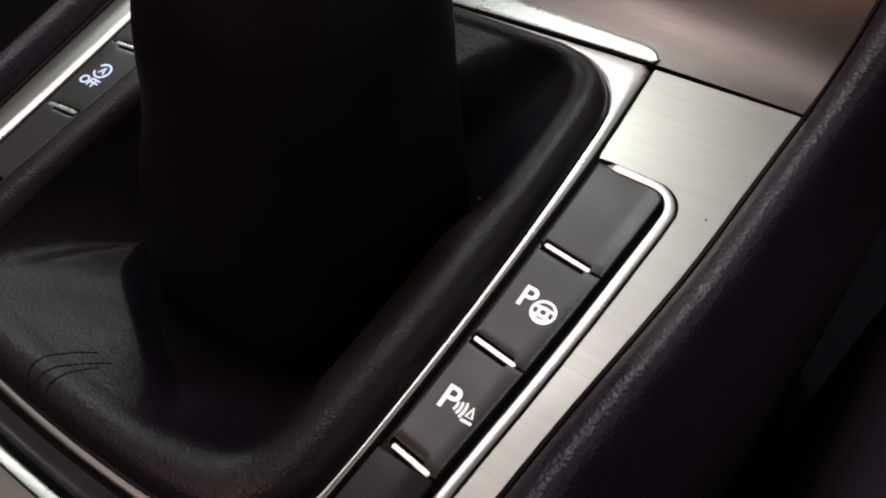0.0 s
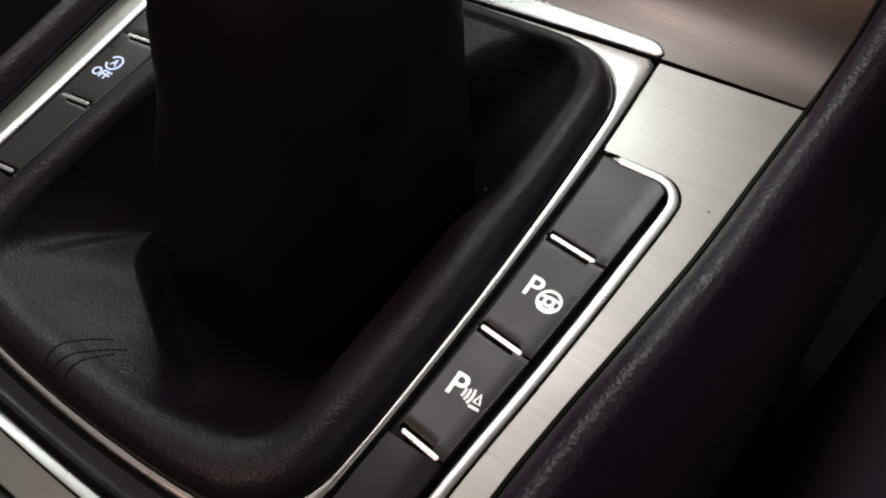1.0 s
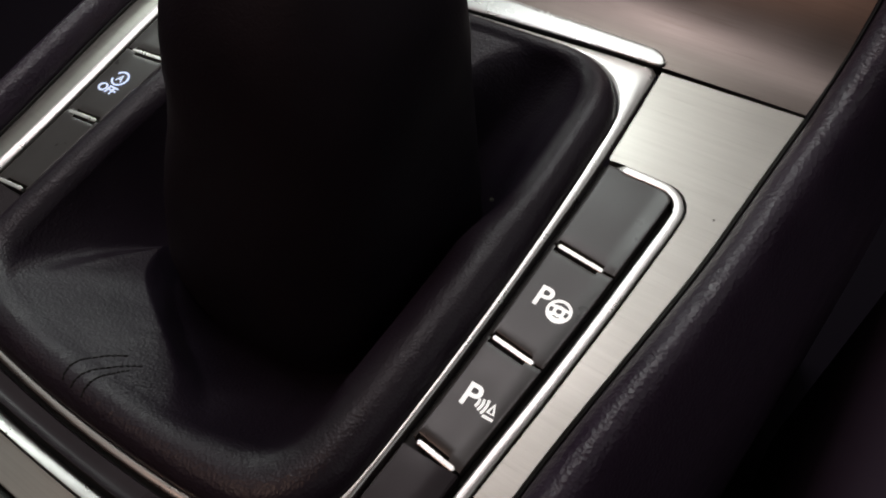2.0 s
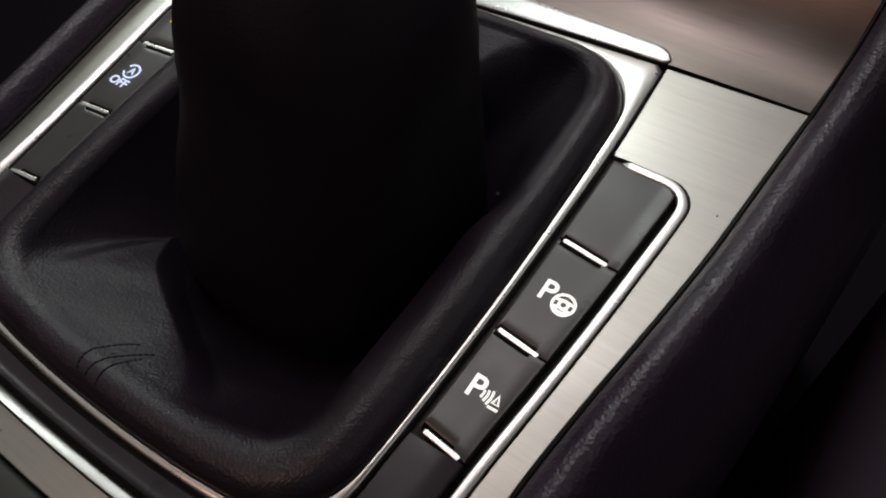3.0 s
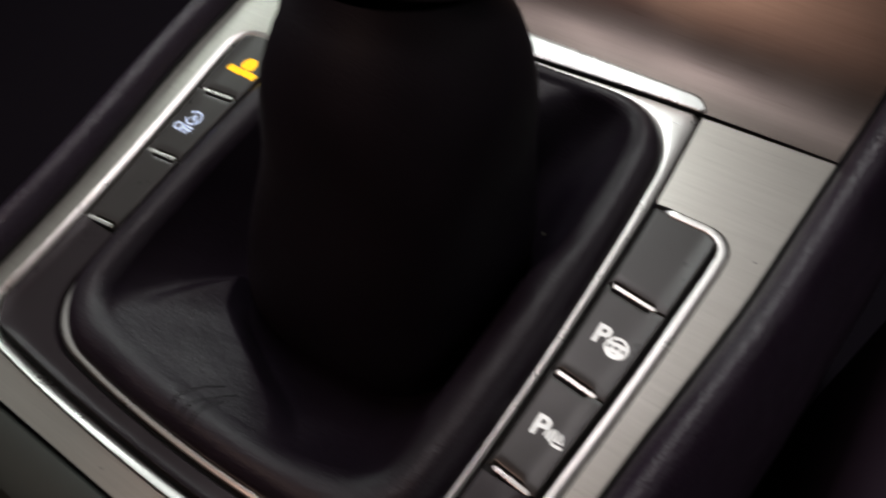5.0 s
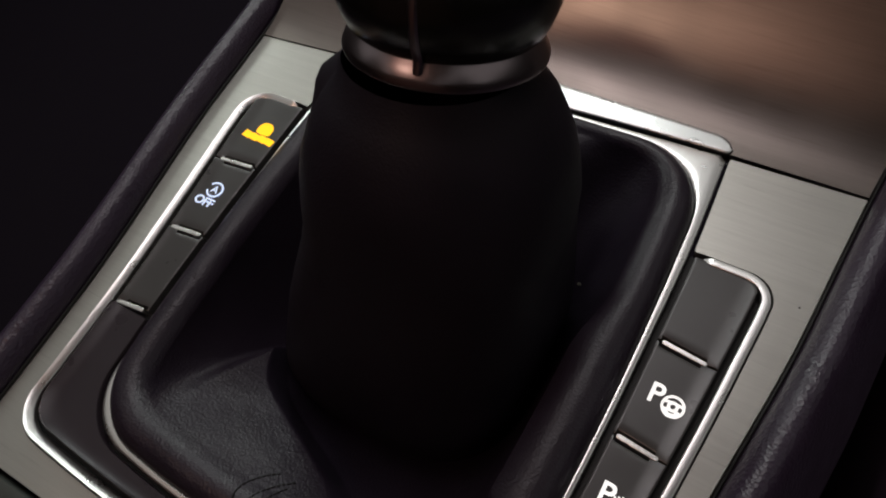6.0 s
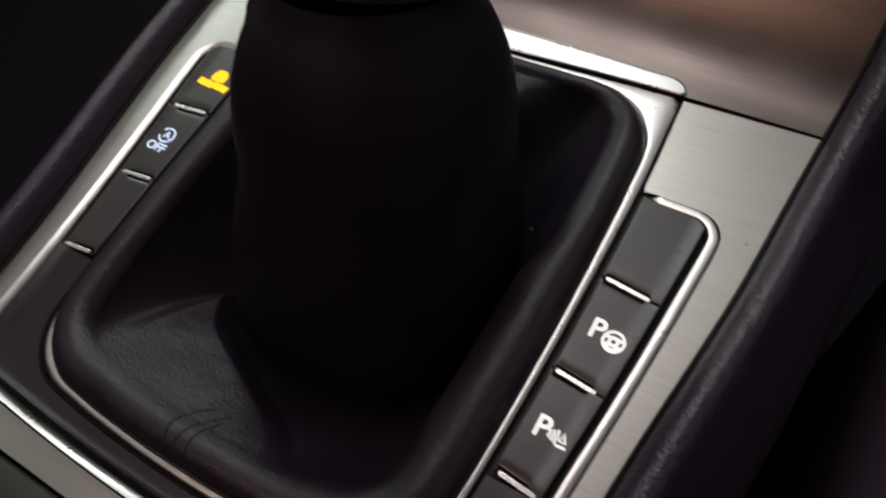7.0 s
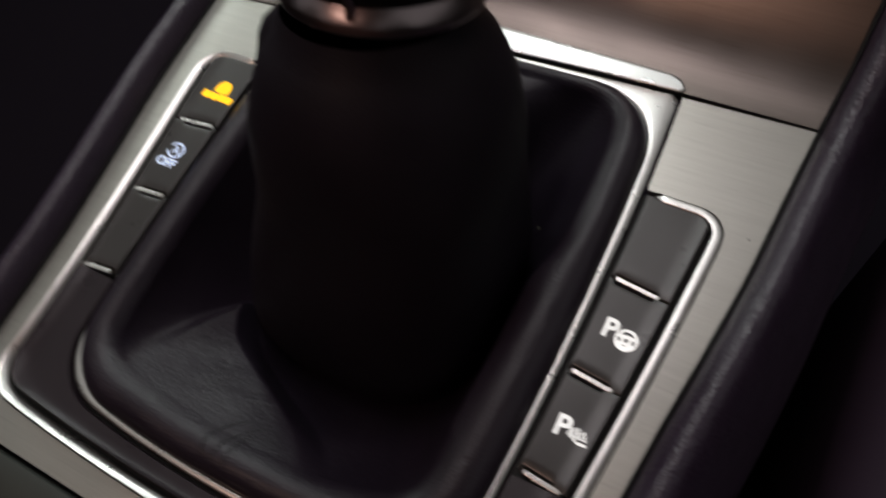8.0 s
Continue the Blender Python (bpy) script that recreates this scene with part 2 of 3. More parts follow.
def trim_panel():
    full_i = both_sides(lambda side: trim_half(side)[0])
    full_o = both_sides(lambda side: trim_half(side)[1])

    def clip(p):
        x, y = p
        return (x, min(y, seam(x) - 0.035)) if y > 4 else p
    full_i, full_o = [clip(p) for p in full_i], [clip(p) for p in full_o]
    prof = []
    for a, b in zip(full_i, full_o):
        a, b = Vector(a), Vector(b)
        d = (b - a).normalized() * 0.03
        prof.append([(*a, -0.3), (*a, 0.0), (*b, 0.0), (*(b + d), -0.03), (*(b + d), -0.3)])
    bm = rings(prof, False)
    ob = part("console_trim", bm, METAL)
    return tagged(ob, "brushed aluminium trim panel round the gear lever and switches", "trim panel")


trim_panel()


# ---- the front panel that rises to the dashboard ----
def foot(x):
    """Where the panel starts to climb: right at the seam."""
    return seam(x) + 0.05


SLOPE = {0: 0.03, 0.4: 0.08, 0.8: 0.17, 1.4: 0.34, 2.2: 0.57, 3.0: 0.76, 4.2: 1.02, 6: 1.35, 14: 1.35}
REACH = np.linspace(0, 14, 561)
CLIMB = np.concatenate(([0], np.cumsum([lerp(SLOPE, d) * 0.025 for d in REACH[:-1] + 0.0125])))


def rise(x, y):
    """How far the panel climbs towards the dashboard: level at first, then in a hollow curve."""
    return 0.05 + float(np.interp(max(0.0, y - foot(x)), REACH, CLIMB))


def pad_rise(y):
    """The padded sides climb a little faster than the panel between them."""
    d = max(0.0, y - 6.6)
    return 0.74 * d - 1.54 * (1 - math.exp(-d / 3.5))


def front_panel():
    thing = empty("front_panel", "brushed metal console panel curving up to the dashboard", "console panel")
    cols = np.linspace(-1, 1, 161)
    loops = []
    for k, step in enumerate([0.0, 0.0, 0.0, 0.03, 0.06, 0.2, 0.5, 0.9] + list(np.linspace(1.4, 13, 30))):
        loop = []
        for c in cols:
            x0 = c * 10.65
            y = seam(x0) + 0.008 if k < 2 else max(foot(x0), seam(x0) + 0.03) + step
            x = c * edge(y)
            loop.append((x, y, -0.3 if k == 0 else rise(x0, y)))
        loops.append(loop)
    part("panel", rings(loops, False), DIM_METAL, thing)
    # satin strip laid along the seam in a dark joint, with rounded ends
    def strip(grow, top):
        loops = []
        end, r = 6.66 + grow, 0.60 + grow
        for x in list(np.linspace(-end, -6.0, 26)) + list(np.linspace(-5.9, 5.9, 50)) + list(np.linspace(6.0, end, 26)):
            low, high = seam(x) - grow, 7.22 + grow - 0.001 * x * x
            past = abs(x) - (end - r)
            if past > 0:
                high -= r - math.sqrt(max(0.0, r * r - past * past))
            if past > r - 0.16:
                low += 0.16 - math.sqrt(max(0.0, 0.0256 - (past - r + 0.16) ** 2))
            high = max(high, low + 0.1)
            rows = [(low, -0.2), (low, top - 0.02), (low + 0.03, top)] + [(low + 0.03 + (high - low - 0.07) * k / 6, top) for k in range(1, 7)] + [(high, top - 0.025), (high, -0.2)]
            loops.append([(x, y, z + (0.03 * (y - low) if z > 0 else 0)) for y, z in rows])
        return rings(loops, False)
    part("joint", strip(0.035, 0.085), GAP, thing, "narrow black joint round the strip")
    part("strip", strip(0.0, 0.120), SATIN, thing, "bright satin chrome strip")
    return thing


front_panel()


# ---- the gaiter with its chrome frame ----
def frame_outline():
    side = [(inner(y) - 0.06, y) for y in np.linspace(-6.9, 6.0, 20)]
    rear = rear_arc(-9.66, -9.2, 6.34, 2.05, (inner(-6.9) - 0.06, -6.9), 16)
    front = rounded([(inner(6.0) - 0.06, 6.0), (6.60, 6.54), (0, 6.20)], (0, 0.06, 0), 3)
    right = rear + side[1:-1] + front[1:-1]
    left = [(-x, (y if y < 4 else min(y, seam(-x) - 0.07))) for x, y in reversed(right)]
    return right + [(0, 6.17)] + left[:-1]


def opening_outline(off=0.0):
    side = [(inner(y) - lerp({-7: 0.22, -2: 0.25, 0: 0.28, 2.8: 0.36}, y) - off, y) for y in np.linspace(-6.5, 2.8, 16)]
    rear = rear_arc(-9.45 + off, -9.02 + off, 6.12 - off, 2.25 - 0.9 * off, (side[0][0], -6.5), 16)
    front = rounded([(side[-1][0], 2.8), (6.36 - off, 6.20 - off), (0, 6.02 - off)], (0, 2.45 - 0.7 * off, 0), 14)
    right = rear + side[1:-1] + front
    left = [(-x, y - (0.055 * max(0.0, y - 2) * x / 2.2 if y > 2 else 0)) for x, y in reversed(right[1:-1])]
    return right + left


MID = Vector((0.0, -1.4))


def by_angle(outline, n):
    """The points of a closed outline at even angles about the middle."""
    pts = [Vector(p) - MID for p in outline]
    out = []
    for k in range(n):
        a = 2 * math.pi * k / n
        d = Vector((math.cos(a), math.sin(a)))
        best = None
        for p, q in zip(pts, pts[1:] + pts[:1]):
            e = q - p
            den = d.x * e.y - d.y * e.x
            if abs(den) < 1e-9:
                continue
            t = (p.x * e.y - p.y * e.x) / den
            u = (p.x * d.y - p.y * d.x) / den
            if t > 0 and -1e-6 <= u <= 1 + 1e-6:
                best = max(best or 0, t)
        out.append(MID + d * best)
    return out


def boot_loop(z, n):
    """The lever's leather sleeve: a soft square that leans forward, with a rounded shoulder under the collar."""
    cy = lerp({-2.4: -1.3, -1: -1.4, 2: -1.0, 4: -0.45, 5.5: 0.1, 6.8: 0.75, 7.3: 1.1}, z)
    cx = lerp({-2.4: 0.0, -1: 0.4, 2: 0.88, 4: 1.06, 5.5: 0.83, 6.8: 0.68, 7.3: 0.6}, z)
    r = lerp({-2.6: 4.1, -1: 3.95, 1: 3.68, 2.5: 3.42, 3.5: 3.28, 4.3: 3.26, 5.0: 3.27, 5.5: 3.18, 5.9: 3.02, 6.3: 2.78, 6.6: 2.55, 6.85: 2.26, 7.0: 2.12, 7.6: 2.0}, z)
    power = lerp({-2.6: 3.2, 2: 2.9, 4.5: 2.4, 5.5: 2.1, 7: 2.0}, z)
    tilt = lerp({5: 0.0, 6: 0.12, 7: 0.30, 7.3: 0.36}, z)
    out = []
    for k in range(n):
        a = 2 * math.pi * k / n
        c, s = math.cos(a), math.sin(a)
        q = (abs(c) ** power + abs(s) ** power) ** (-1 / power)
        fold = 0.025 * math.sin(5 * a + 1.3 * z) * max(0, min(1, (6 - z) / 4))
        fold += 0.26 * math.exp(-((a - radians(190)) / 0.16) ** 2 - ((z - 6.5) / 0.45) ** 2) - 0.12 * math.exp(-((a - radians(206)) / 0.09) ** 2 - ((z - 6.4) / 0.6) ** 2)
        x, y = (r * q + fold) * c, (r * q + fold) * s
        out.append((x + cx, cy + y, z - tilt * y))
    return out


def bezier(p, t):
    return tuple((1 - t) ** 2 * a + 2 * t * (1 - t) * b + t * t * c for a, b, c in zip(*p))


def flat_flap(x, y):
    """Height of the taut rear flap of the gaiter, a plane that falls towards the lever."""
    return -2.25 - 0.012 * (x + 3.76) - 0.60 * (y + 4.23)


def gaiter():
    thing = empty("gear_gaiter", "black leather gear lever gaiter with padded rim in a chrome frame", "gear gaiter")
    n = 480
    loops = []
    crest_rows = ((0.00, -0.35), (-0.02, 0.05), (0.05, 0.30), (0.18, 0.50), (0.34, 0.61), (0.54, 0.66), (0.74, 0.63), (0.95, 0.52), (1.15, 0.33))
    for off, z in crest_rows:
        wide, thin = by_angle(opening_outline(off), n), by_angle(opening_outline(off * 0.5), n)
        broad = by_angle(opening_outline(off * 1.35), n)
        loop = []
        for k, (p, q) in enumerate(zip(wide, thin)):
            ang = 360 * k / n
            # the padded roll is thinner and lower along the front
            front = smoothstep(42, 58, ang) * (1 - smoothstep(122, 138, ang))
            p = p.lerp(q, front)
            # and broader towards the rear of the passenger's side
            p = p.lerp(broad[k], 1 - smoothstep(0, 25, ang) if ang < 90 else smoothstep(285, 320, ang))
            loop.append((p.x, p.y, z * (1 - 0.5 * front) if z > 0 else z))
        loops.append(loop)
    rim = loops[-1]
    base = boot_loop(-2.4, n)
    deep = -3.1
    for s in np.linspace(0.02, 1.0, 90):
        loop = []
        for k, (a, b) in enumerate(zip(rim, base)):
            ang = 360 * k / n
            front = smoothstep(62, 74, ang) * (1 - smoothstep(106, 118, ang))
            reach = 286 - 70 * s ** 2.1
            # a taut flap runs from the rear left of the rim to a tip on the sleeve
            on = smoothstep(227 - 11 * s, 241 - 21 * s, ang) * (1 - smoothstep(reach - 3, reach + 5, ang))
            bottom = deep + 2.5 * front
            loose = a[2] + (bottom - a[2]) * s ** (0.88 + 0.34 * front)
            x, y = a[0] + (b[0] - a[0]) * s, a[1] + (b[1] - a[1]) * s
            taut = flat_flap(x, y) + (a[2] - flat_flap(a[0], a[1])) * (1 - s) ** 2
            z0 = loose + (taut - loose) * on
            z0 += 0.06 * noise.noise((x * 0.6, y * 0.6, 3)) * math.sin(math.pi * s) + 0.012 * noise.noise((x * 2.2, y * 2.2, 7)) * math.sin(math.pi * s)
            ear = 1 + 0.055 * on * s ** 6
            loop.append((MID.x + (x - MID.x) * ear, MID.y + (y - MID.y) * ear, z0))
        loops.append(loop)
    cut = len(loops)
    for z in (-2.2, -1.7, -1.0, 0, 1, 2, 3, 4, 4.6, 5.2, 5.6, 6.0, 6.3, 6.55, 6.75, 6.9, 7.2):
        loop = boot_loop(z, n)
        if z < -1.2:
            loop = [(x, y, z0 + 1.5 * smoothstep(62, 74, 360 * k / n) * (1 - smoothstep(106, 118, 360 * k / n)) * (-1.2 - z) / 1.2) for k, (x, y, z0) in enumerate(loop)]
        loops.append(loop)
    hide = part("leather", rings(loops[:cut]), LEATHER, thing)
    part("sleeve", rings(loops[cut - 1:]), SLEEVE, thing, "matte black leather sleeve round the lever")
    skin = BVHTree.FromPolygons([v.co for v in hide.data.vertices], [list(p.vertices) for p in hide.data.polygons])
    # three short gathered seams on the rear rim
    for ends in (((-0.62, -9.05), (-1.05, -8.4), (-0.25, -7.75)), ((-0.32, -9.08), (-0.5, -8.4), (0.25, -7.75)), ((0.08, -9.1), (-0.15, -8.5), (0.2, -8.0))):
        bm = bmesh.new()
        line = resampled([bezier(ends, k / 12) for k in range(13)], 14)
        for k in range(0, 14 - 1):
            a, b = Vector(line[k]), Vector(line[k + 1])
            dash = [a.lerp(b, w) for w in (0.06, 0.3, 0.6, 0.94)]
            rows = []
            for w, p in enumerate(dash):
                hit = skin.ray_cast(Vector((p.x * C, p.y * C, 0.05)), Vector((0, 0, -1)))[0]
                r = (0.014, 0.031, 0.031, 0.014)[w]
                side = Vector((-(b - a).y, (b - a).x)).normalized()
                rows.append([bm.verts.new((hit.x + side.x * r * c * C, hit.y + side.y * r * c * C, hit.z + (0.006 + r * u) * C)) for c, u in ((-1, -0.6), (-0.7, 0.5), (0, 0.9), (0.7, 0.5), (1, -0.6))])
            for p, q in zip(rows, rows[1:]):
                for i in range(4):
                    bm.faces.new((p[i], p[i + 1], q[i + 1], q[i]))
        part("stitching", bm, THREAD, thing, "dark thread seam")
    # chrome frame: from the square outer edge down to the leather
    o = by_angle(frame_outline(), 240)
    i = by_angle(opening_outline(-0.02), 240)
    fl = []
    for w, z in ((0.0, -0.3), (0.0, 0.0), (0.05, 0.03), (0.12, 0.045), (0.42, 0.06), (0.72, 0.065), (0.88, 0.06), (0.96, 0.03), (1.0, -0.02), (1.0, -0.4)):
        fl.append([(a.x + (b.x - a.x) * w, a.y + (b.y - a.y) * w, z + (0.04 * min(0.4, (b - a).length) * w if z >= 0 else 0)) for a, b in zip(o, i)])
    part("frame", rings(fl), CHROME, thing, "bright chrome frame")
    return thing


gaiter()


# ---- the gear lever ----
def gear_lever():
    thing = empty("gear_lever", "black gear knob with a smoked chrome collar above the gaiter", "gear lever")
    n = 64

    def ring(z, r, lift=0.0, sq=2.0):
        """A round of the lever about its leaning axis; z on the axis."""
        cx, cy = 0.72 - 0.05 * lift, 1.34 + 0.40 * lift
        out = []
        for k in range(n):
            a = 2 * math.pi * k / n
            c, s = math.cos(a), math.sin(a)
            q = (abs(c) ** sq + abs(s) ** sq) ** (-1 / sq)
            out.append((cx + r * q * c, cy + r * q * s, z - 0.44 * r * q * s))
        return out
    part("collar", rings([ring(7.22, 1.95), ring(7.16, 2.10), ring(7.17, 2.20), ring(7.22, 2.25), ring(7.30, 2.26, 0.05), ring(7.44, 2.20, 0.15), ring(7.60, 2.10, 0.3), ring(7.72, 2.01, 0.45), ring(7.74, 1.90, 0.45)]), COLLAR, thing, "smoked chrome ring")
    knob = [ring(7.64, 1.98, 0.4), ring(7.78, 2.12, 0.5), ring(8.05, 2.26, 0.75), ring(8.4, 2.38, 1.1), ring(8.8, 2.42, 1.5, 2.2), ring(9.2, 2.34, 1.9, 2.3),
            ring(9.6, 2.05, 2.3, 2.3), ring(9.85, 1.6, 2.5), ring(10.0, 0.9, 2.6), ring(10.05, 0.3, 2.65)]
    part("knob", rings(knob, True, "e"), KNOB, thing)
    # moulded rib down the back of the knob
    rib = []
    for lift, z, r in ((0.3, 7.55, 2.16), (0.55, 7.8, 2.12), (0.75, 8.05, 2.26), (1.1, 8.4, 2.38), (1.5, 8.8, 2.42), (1.9, 9.2, 2.32)):
        a = radians(-74)
        x, y = 0.72 - 0.05 * lift + r * math.cos(a), 1.34 + 0.40 * lift + r * math.sin(a)
        zz = z - 0.44 * r * math.sin(a)
        rib.append([(x + 0.10 * math.cos(b), y + 0.10 * math.sin(b), zz) for b in (2 * math.pi * k / 8 for k in range(8))])
    part("rib", rings(rib, True, "se"), COLLAR, thing, "thin smoked chrome rib")
    return thing


gear_lever()


# ---- the black surround and the chrome moulding ----
def crown(x, y):
    """The switch faces dish up towards the moulding."""
    e = mould(y, x) - 0.46 - abs(x)
    return 0.06 + 0.05 * min(1.0, max(0.0, (0.5 - e) / 0.5)) ** 2


def button_surround():
    thing = empty("switch_surround", "black U-shaped plastic surround edged with chrome moulding", "switch surround")
    fo = both_sides(lambda side: resampled([p for p in half_mould(0.42, TOP, side) if p[1] < -5.98] + [(mould(-5.98, side) - 0.42, -5.98)], 110))
    ri = rear_arc(-9.78, -9.32, 6.46, 2.12, (inner(-6.9) + 0.05, -6.9)) + [(inner(y) + 0.05, y) for y in (-6.6, -6.3, -5.98)]
    ri = resampled(ri, 110)
    fi = [(-x, y) for x, y in reversed(ri[1:])] + ri
    rows = []
    for a, b in zip(fi, fo):
        a, b = Vector(a), Vector(b)
        row = []
        for w, z in ((0, -0.4), (0, 0.0), (0.02, 0.05), (0.2, 0.06), (0.4, 0.065), (0.6, 0.08), (0.75, 0.11), (0.88, 0.16), (0.97, 0.205), (1.0, 0.17), (1.0, -0.4)):
            p = a.lerp(b, w)
            row.append((p.x, p.y, z))
        rows.append(row)
    part("surround", rings(rows, False), SURROUND, thing)
    # black bed under the switches
    bed_i = resampled([(0, -9.6), (5.4, -9.35)] + [(inner(y) - 0.05, y) for y in np.linspace(-8.3, TOP - 0.02, 20)], 100)
    bo = both_sides(lambda side: resampled(half_mould(-0.05, TOP, side), 100))
    bi = [(-x, y) for x, y in reversed(bed_i[1:])] + bed_i
    part("bed", rings([[(x, y, -0.24) for x, y in bi], [(x, y, -0.24) for x, y in bo]], False), GAP, thing)
    path = both_sides(lambda side: resampled(half_mould(0.125, TOP, side), 260))
    prof = [(-0.14, -0.12), (-0.14, 0.0001), (-0.137, 0.05), (-0.130, 0.078), (-0.115, 0.094), (-0.09, 0.099), (0.0, 0.101), (0.08, 0.098), (0.104, 0.091), (0.117, 0.074), (0.124, 0.046), (0.125, 0.0001), (0.125, -0.12)]
    ns = normals(path)
    loops = []
    for o, z in prof:
        loop = []
        m = len(path)
        for k, (p, q) in enumerate(zip(path, ns)):
            t = min(1.0, min(k, m - 1 - k) / 3 + 0.25)
            lean = (0.45 * smoothstep(2.0, -5.0, p[0]) + 0.5 * smoothstep(-9.0, -10.3, p[1])) * o  # the driver's half slopes inwards
            loop.append((p[0] + q.x * o * t, p[1] + q.y * o * t, (z + lean) * t if z > 0 else z))
        loops.append(loop)
    bm = rings(loops + [loops[0]], False)
    bmesh.ops.remove_doubles(bm, verts=bm.verts, dist=1e-7)
    bmesh.ops.holes_fill(bm, edges=bm.edges)
    part("moulding", bm, CHROME, thing, "polished chrome moulding")
    return thing


button_surround()

PITCH = 2.9


def text_bm(word, height, x, y, z, bold=0.0):
    cu = bpy.data.curves.new("word", "FONT")
    cu.body, cu.size, cu.align_x, cu.align_y = word, height / 0.69 * C, "CENTER", "CENTER"
    cu.extrude, cu.offset, cu.space_character = 0.00004, bold, 0.95
    ob = new("word", cu)
    me = bpy.data.meshes.new_from_object(ob.evaluated_get(bpy.context.evaluated_depsgraph_get()))
    bm = bmesh.new()
    bm.from_mesh(me)
    bmesh.ops.translate(bm, verts=bm.verts, vec=(x * C, y * C, z * C))
    bpy.data.objects.remove(ob)
    bpy.data.curves.remove(cu)
    bpy.data.meshes.remove(me)
    return bm


def strokes(paths, width, z, thick=0.012):
    """Flat strokes of one sign; every path is a list of points, or a closed ring of them."""
    bm = bmesh.new()
    for path, closed in paths:
        ns = normals(path, closed)
        for up in (0, 1):
            rows = [[bm.verts.new(((p[0] + q.x * o) * C, (p[1] + q.y * o) * C, (z + thick * up) * C)) for p, q in zip(path, ns)] for o in (-width / 2, width / 2)]
            n = len(path)
            for i in range(n if closed else n - 1):
                j = (i + 1) % n
                bm.faces.new((rows[0][i], rows[0][j], rows[1][j], rows[1][i]))
    return bm


def arc(x, y, r, a, b, n=24, squash=1.0):
    return [(x + r * math.cos(radians(a + (b - a) * k / n)), y + r * squash * math.sin(radians(a + (b - a) * k / n))) for k in range(n + 1)]


def draped(bm):
    """Lays a flat sign on the dished face of its button."""
    for v in bm.verts:
        v.co.z += (crown(v.co.x / C, v.co.y / C) - 0.06) * C
    return bm


def button_cap(side, b, slant):
    """One push button: a dished, bevelled face with recesses for the divider bars."""
    rear, front = PITCH * -b, (TOP - 0.13 if b == 0 else PITCH * (1 - b))
    middle = (rear + front) / 2
    us = [0.0, 0.014, 0.049, 0.051, 0.08, 0.14, 0.2, 0.3, 0.4, 0.5, 0.6, 0.66, 0.715, 0.722, 0.758, 0.762, 0.798, 0.802, 0.84, 0.88, 0.92, 0.955, 0.984, 1.0]
    vs = [0.0, 0.012, 0.1, 0.25, 0.4, 0.55, 0.7, 0.82, 0.9, 0.95, 0.988, 1.0]

    def across(u, y):
        a, o = inner(y) + 0.14, mould(y, side) - 0.46
        return a + u * (o - a)
    rows = []
    for v in vs:
        row = []
        for u in us:
            x = across(u, middle)
            notch = 0.165 if 0.05 < u < (0.80, 0.76, 0.72)[b] else 0.042
            y0 = rear + notch + slant(x)
            y1 = front - notch + slant(x)
            if b == 0:
                y1, r = front, 0.62
                past = x - (across(1, 2.2) - r)
                if past > 0:
                    y1 -= r - math.sqrt(max(0.0, r * r - min(past, r) ** 2))
            y = y0 + v * (y1 - y0)
            x = across(u, y)
            rim = u in (0.0, 1.0) or v in (0.0, 1.0)
            row.append((side * x, y, crown(side * x, y) - (0.014 if rim else 0)))
        rows.append(row)
    bm = rings(rows, False)
    edges = [e for e in bm.edges if e.is_boundary]
    made = bmesh.ops.extrude_edge_only(bm, edges=edges)
    for g in made["geom"]:
        if isinstance(g, bmesh.types.BMVert):
            g.co.z = -0.25 * C
    return bm


